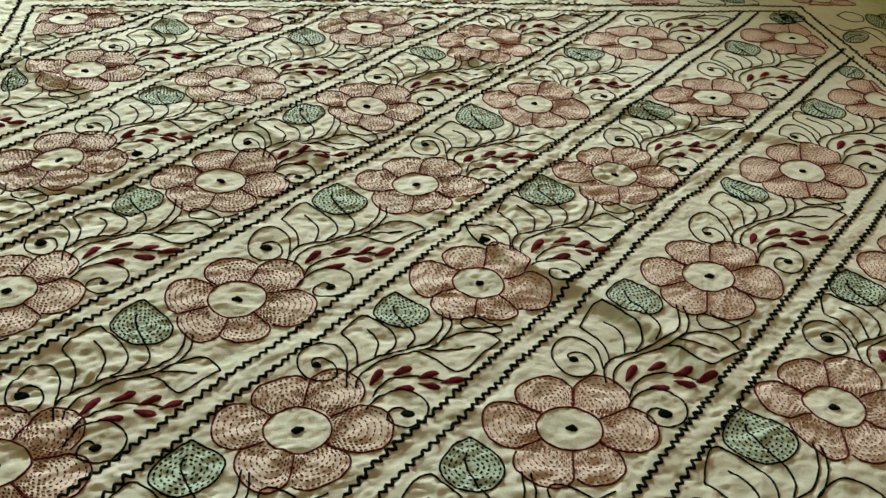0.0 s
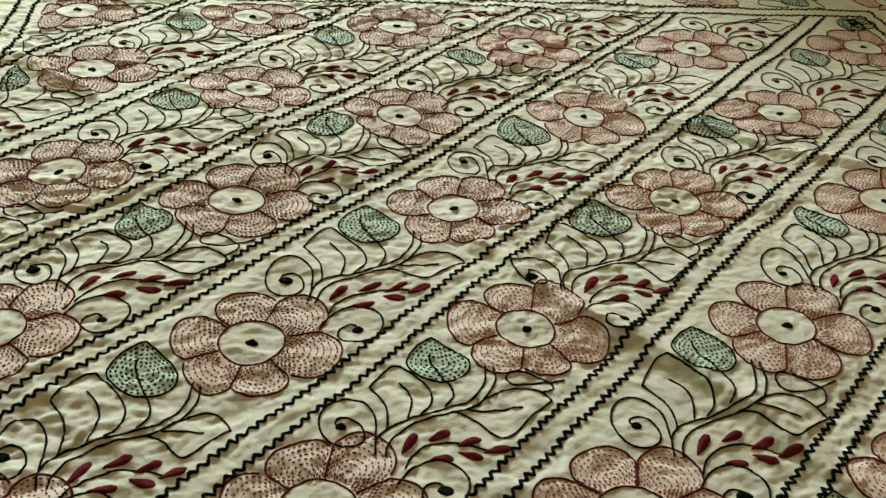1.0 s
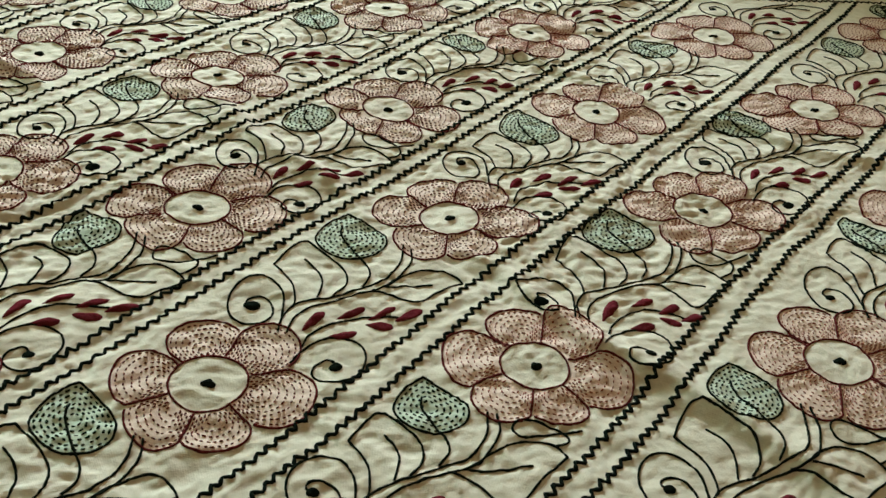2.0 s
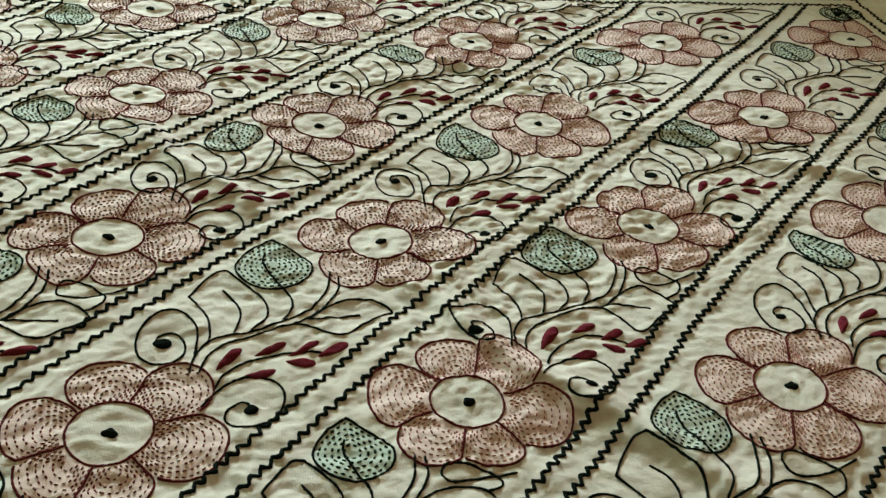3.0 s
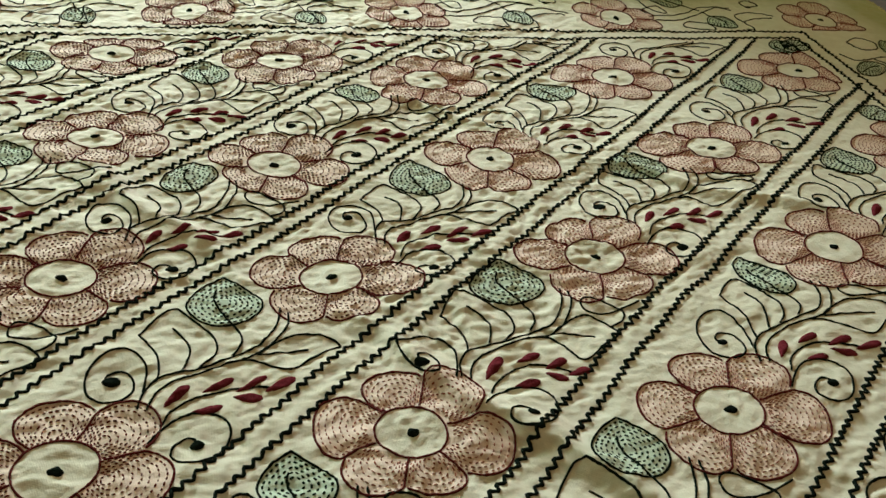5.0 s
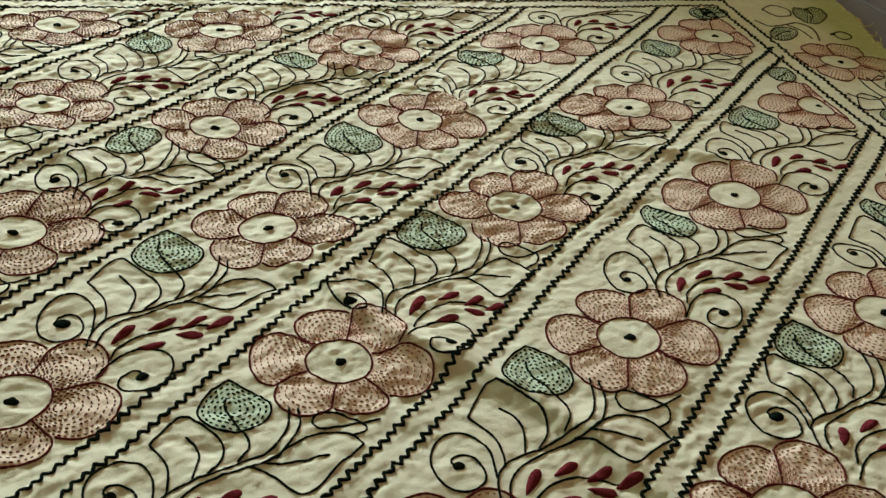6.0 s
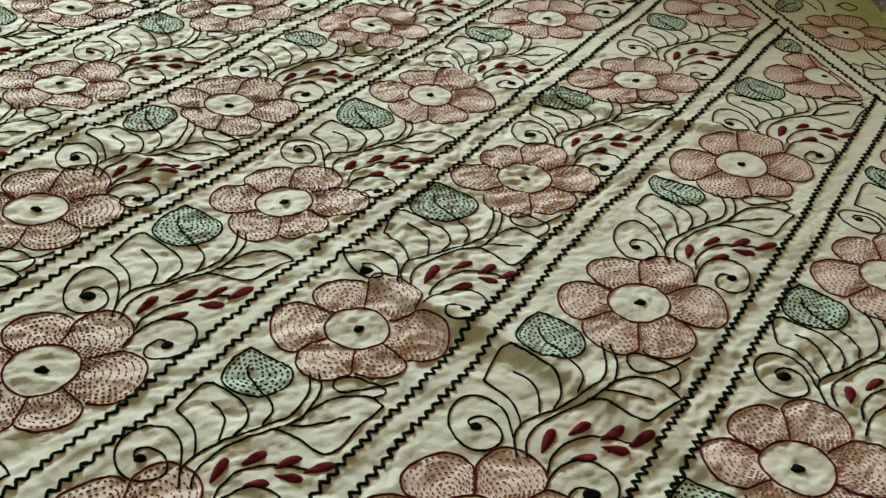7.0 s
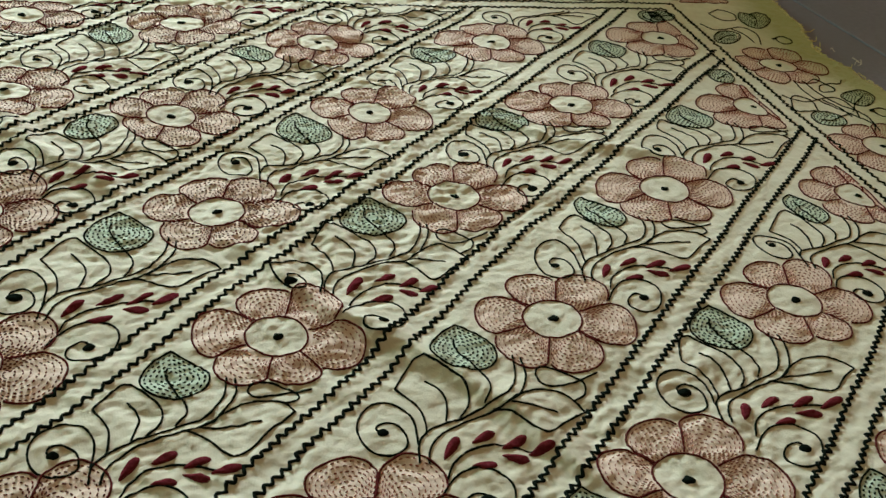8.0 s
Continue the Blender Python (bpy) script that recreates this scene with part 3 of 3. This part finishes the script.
for o in (0.0, G):
    zigzag([(IN_W - o, y) for y in np.linspace(IN_S - o, IN_N + o, 12)], "black zigzag stitched border line")
    zigzag([(east_line(y) + o, y) for y in np.linspace(IN_S - o, IN_N + o, 24)], "black zigzag stitched border line")
    zigzag([(x, IN_N + o) for x in np.linspace(IN_W - o, IN_E + o, 12)], "black zigzag stitched border line")
    zigzag([(x, IN_S - o) for x in np.linspace(IN_W - o, IN_E + o, 12)], "black zigzag stitched border line")

# Border motif, in millimetres from its flower, for a border that runs north to south
BORDER = {
    "leaf_a": [(-82, 107), (-46, 139), (-17, 139), (-12, 116), (-42, 86), (-76, 84)],
    "heart": [(27, 201), (45, 229), (64, 222), (90, 230), (96, 198), (55, 160), (32, 164)],
    "stem": [(14, 84), (27, 129), (12, 159), (-48, 147), (-80, 166)],
    "stem_in": [(4, 92), (1, 126), (-13, 152)],
    "eye": [(55, 117), (76, 122), (84, 102), (62, 92), (55, 114)],
    "loop": [(-28, 214), (0, 236), (23, 222), (17, 195), (-15, 186), (-28, 212)],
    "low_stem": [(-13, -64), (-12, -108), (8, -146), (31, -177), (45, -204), (32, -226)],
    "low_stem_in": [(5, -60), (8, -101), (23, -138), (50, -176), (42, -226)],
    "kidney": [(-47, -176), (-28, -160), (0, -170), (3, -194), (-18, -207), (-48, -202)],
    "low_heart": [(49, -109), (100, -89), (108, -118), (77, -146), (55, -139)],
    "heart_stalk": [(89, -114), (60, -136), (33, -166)],
    "low_loop": [(4, -74), (30, -55), (42, -66), (51, -90), (19, -98), (29, -77), (54, -68), (76, -66), (88, -52)],
    "big_leaf": [(-25, -158), (-18, -124), (-40, -108), (-57, -131), (-66, -160), (-29, -158)],
}


def border_motif(at, turn, seed, area, upper=True, lower=True):
    warp = Warp(at, None, turn, 1.0, seed, area=area)
    flower(warp, 500 + seed, everywhere, (1.0, 0.95))
    if upper:
        dotted_leaf(BORDER["leaf_a"], [(-70, 96), (-40, 119), (-20, 126)], warp, everywhere)
        dotted_leaf(BORDER["heart"], [(64, 222), (66, 199), (45, 169)], warp, everywhere)
        line("outline_leaf", BORDER["loop"], warp, allowed=everywhere, label="small looped leaf outlined in black-green thread")
    for name in ("stem", "stem_in"):
        line("vine", BORDER[name], warp, allowed=everywhere, label="black-green stitched vine")
    line("curl", BORDER["eye"], warp, allowed=everywhere, label="small eye-shaped curl in black-green thread", knot=0.005)
    if lower:
        for name in ("low_stem", "low_stem_in"):
            line("vine", BORDER[name], warp, allowed=everywhere, label="black-green stitched vine")
        dotted_leaf(BORDER["kidney"], [(-38, -189), (-18, -189), (5, -176), (28, -168)], warp, everywhere)
        dotted_leaf(BORDER["low_heart"], BORDER["heart_stalk"], warp, everywhere)
        line("outline_leaf", BORDER["low_loop"], warp, allowed=everywhere, label="small looped leaf outlined in black-green thread")
        line("outline_leaf", BORDER["big_leaf"], warp, allowed=everywhere, label="open leaf outlined in black-green thread")


for i, at in enumerate([(1.199, 1.490), (1.219, 1.216), (1.222, 0.925), (1.222, 0.635), (1.222, 0.345)]):
    border_motif(at, 0, i, EAST_BORDER, upper=i == 0)
for i, at in enumerate([(1.174, 1.802), (0.792, 1.808), (0.429, 1.815), (0.087, 1.810), (-0.26, 1.81)]):
    border_motif(at, 90, 20 + i, NORTH_BORDER, upper=False, lower=i > 0)
for i, at in enumerate([(-0.475, 1.46), (-0.475, 1.15), (-0.475, 0.84), (-0.475, 0.53), (-0.475, 0.22)]):
    border_motif(at, 180, 40 + i, WEST_BORDER, upper=False)


# The cloth itself, dyed where petals and leaves are stitched
def inside_of(outline, x, y):
    """Which of the points lie inside a closed outline."""
    hit = np.zeros(x.shape, bool)
    a, b = outline, np.roll(outline, -1, axis=0)
    for (xa, ya), (xb, yb) in zip(a, b):
        if ya != yb:
            hit ^= ((ya > y) != (yb > y)) & (x < (xb - xa) * (y - ya) / (yb - ya) + xa)
    return hit


def cloth():
    gx = np.arange(W_EDGE, E_EDGE + 0.001, 0.0027)
    gy = np.concatenate([np.arange(S_EDGE, 0.56, 0.012), np.arange(0.56, N_EDGE + 0.001, 0.0027)])
    x, y = np.meshgrid(gx, gy)
    dye = {"petal_dye": np.zeros(x.shape), "leaf_dye": np.zeros(x.shape)}
    # cloth turns olive and darker towards the east and north hem
    dye["hem_tint"] = np.clip((np.maximum(x - 1.20, (y - 1.82) * 0.8) + 0.03 * value_noise(x * 12, y * 12, 71)) / 0.10, 0, 1)
    for which, o in DYES + [("clear", o) for o in CLEAR]:
        (xa, ya), (xb, yb) = o.min(0), o.max(0)
        i0, i1 = np.searchsorted(gx, (xa, xb))
        j0, j1 = np.searchsorted(gy, (ya, yb))
        window = (slice(j0, j1), slice(i0, i1))
        if which == "clear":
            dye["petal_dye"][window] *= ~inside_of(o, x[window], y[window])
            continue
        dye[which][window] = np.maximum(dye[which][window], inside_of(o, x[window], y[window]))
    # the dyes have bled a little into the cloth around
    for which in ("petal_dye", "leaf_dye"):
        soft = dye[which]
        for step in (1, 2, 3, 3):
            soft = sum(np.roll(soft, k * step, axis) for axis in (0, 1) for k in (-1, 0, 1)) / 6
        bleed = np.clip(0.5 + 0.8 * value_noise(x * 9, y * 9, 83), 0, 1)
        dye[which] = np.maximum(dye[which], 0.55 * bleed * soft)
    # the hem wanders: squeeze the last stretch of cloth
    t = np.clip((x - 1.12) / (E_EDGE - 1.12), 0, 1)
    x = x - t * edge_in(y)
    z = height(x, y)
    n, m = x.shape
    i = np.arange(n * m).reshape(n, m)
    faces = np.stack([i[:-1, :-1], i[:-1, 1:], i[1:, 1:], i[1:, :-1]], -1).reshape(-1, 4)
    me = bpy.data.meshes.new("cloth")
    me.from_pydata(np.stack([x, y, z], -1).reshape(-1, 3), [], faces.tolist())
    me.polygons.foreach_set("use_smooth", [True] * len(faces))
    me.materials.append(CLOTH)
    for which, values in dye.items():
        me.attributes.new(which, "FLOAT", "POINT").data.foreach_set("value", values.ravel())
    me.update()
    ob = new("cloth", me)
    ob.parent = spread
    return tagged(ob, "thin crumpled cream cotton cloth")


cloth()

# Frayed hem: loose ends of cotton along the east edge
fray = Shape()
rnd = random.Random(4)
for i in range(360):
    y = rnd.uniform(0.9, 1.97)
    x = E_EDGE - float(edge_in(np.array(y))) - 0.005
    a, ln = rnd.gauss(0, 0.6), rnd.uniform(0.005, 0.010) if rnd.random() < 0.93 else rnd.uniform(0.015, 0.035)
    p = np.array([(x, y), (x + ln * 0.5 * math.cos(a), y + ln * 0.5 * math.sin(a)), (x + ln * math.cos(a + 0.5), y + ln * math.sin(a + 0.5))])
    strand(fray, spline(p, 0.004), 0.0016, 0.0008)
tagged(part("frayed_hem", fray, [FRAY], spread, "loose frayed cotton threads"), kind="stuff")

# A wisp of white lint on the tiles beside the hem
lint = Shape()
for x0, y0, turn, ln in ((1.372, 1.512, 35, 0.030), (1.378, 1.520, 80, 0.022), (1.366, 1.516, 5, 0.018), (1.362, 1.566, 120, 0.012)):
    t = np.linspace(0, 1, 7)[:, None]
    a = radians(turn)
    p = np.array([[x0, y0]]) + ln * t * np.array([[math.cos(a), math.sin(a)]]) + 0.004 * np.sin(t * 5 + turn) * np.array([[-math.sin(a), math.cos(a)]])
    n = np.array([-math.sin(a), math.cos(a)]) * 0.0009
    zs = -0.0126 + 0.003 * np.sin(t[:, 0] * 3.1)
    v = np.concatenate([np.c_[p - n, zs], np.c_[p, zs + 0.0012], np.c_[p + n, zs]])
    lint.add(v, [(r * 7 + i, r * 7 + i + 1, (r + 1) * 7 + i + 1, (r + 1) * 7 + i) for r in range(2) for i in range(6)])
LINT = thread_material("white_lint", (0.75, 0.75, 0.75), (0.85, 0.85, 0.85))
tagged(new("lint", lint.mesh("lint", [LINT])), "wisp of white lint on the grey tiles", "lint")

# Floor tiles
floor = bpy.data.objects["floor"]
tile = Shape()
box(tile, (GAP / 2, GAP / 2, -0.014), (TILE_SIZE - GAP / 2, TILE_SIZE - GAP / 2, 0.0), 0.0015)
tile_mesh = tile.mesh("tile", [TILE], False)
OX, OY, SLANT = 1.589, 0.78, 9.5
frame_of_tiles = pose(OX, OY, -0.013, 0, 0, SLANT)


def cut(poly, axis, limit, sign):
    """The part of a polygon on the inner side of a wall."""
    out = []
    for a, b in zip(poly, poly[1:] + poly[:1]):
        da, db = (limit - a[axis]) * sign, (limit - b[axis]) * sign
        if da >= 0:
            out.append(a)
        if da * db < 0:
            out.append(a + (b - a) * (da / (da - db)))
    return out


for i in range(-9, 8):
    for j in range(-9, 10):
        m = frame_of_tiles @ Matrix.Translation((i * TILE_SIZE, j * TILE_SIZE, 0))
        lo, hi = GAP / 2, TILE_SIZE - GAP / 2
        corners = [m @ Vector((x, y, 0)) for x, y in ((lo, lo), (hi, lo), (hi, hi), (lo, hi))]
        kept = corners
        for axis, limit, sign in ((0, X1, 1), (0, X0, -1), (1, Y1, 1), (1, Y0, -1)):
            kept = cut(kept, axis, limit, sign) if kept else kept
        if len(kept) < 3:
            continue
        if kept == corners:
            ob = new("tile", tile_mesh)
            ob.matrix_basis = m
        else:
            # a tile cut along the wall
            n = len(kept)
            edge = Shape()
            edge.add([(*v.xy, -0.013) for v in kept] + [(*v.xy, -0.027) for v in kept],
                     [tuple(range(n))] + [((k + 1) % n, k, n + k, n + (k + 1) % n) for k in range(n)])
            ob = new("tile", edge.mesh("tile", [TILE], False))
        ob.parent = floor
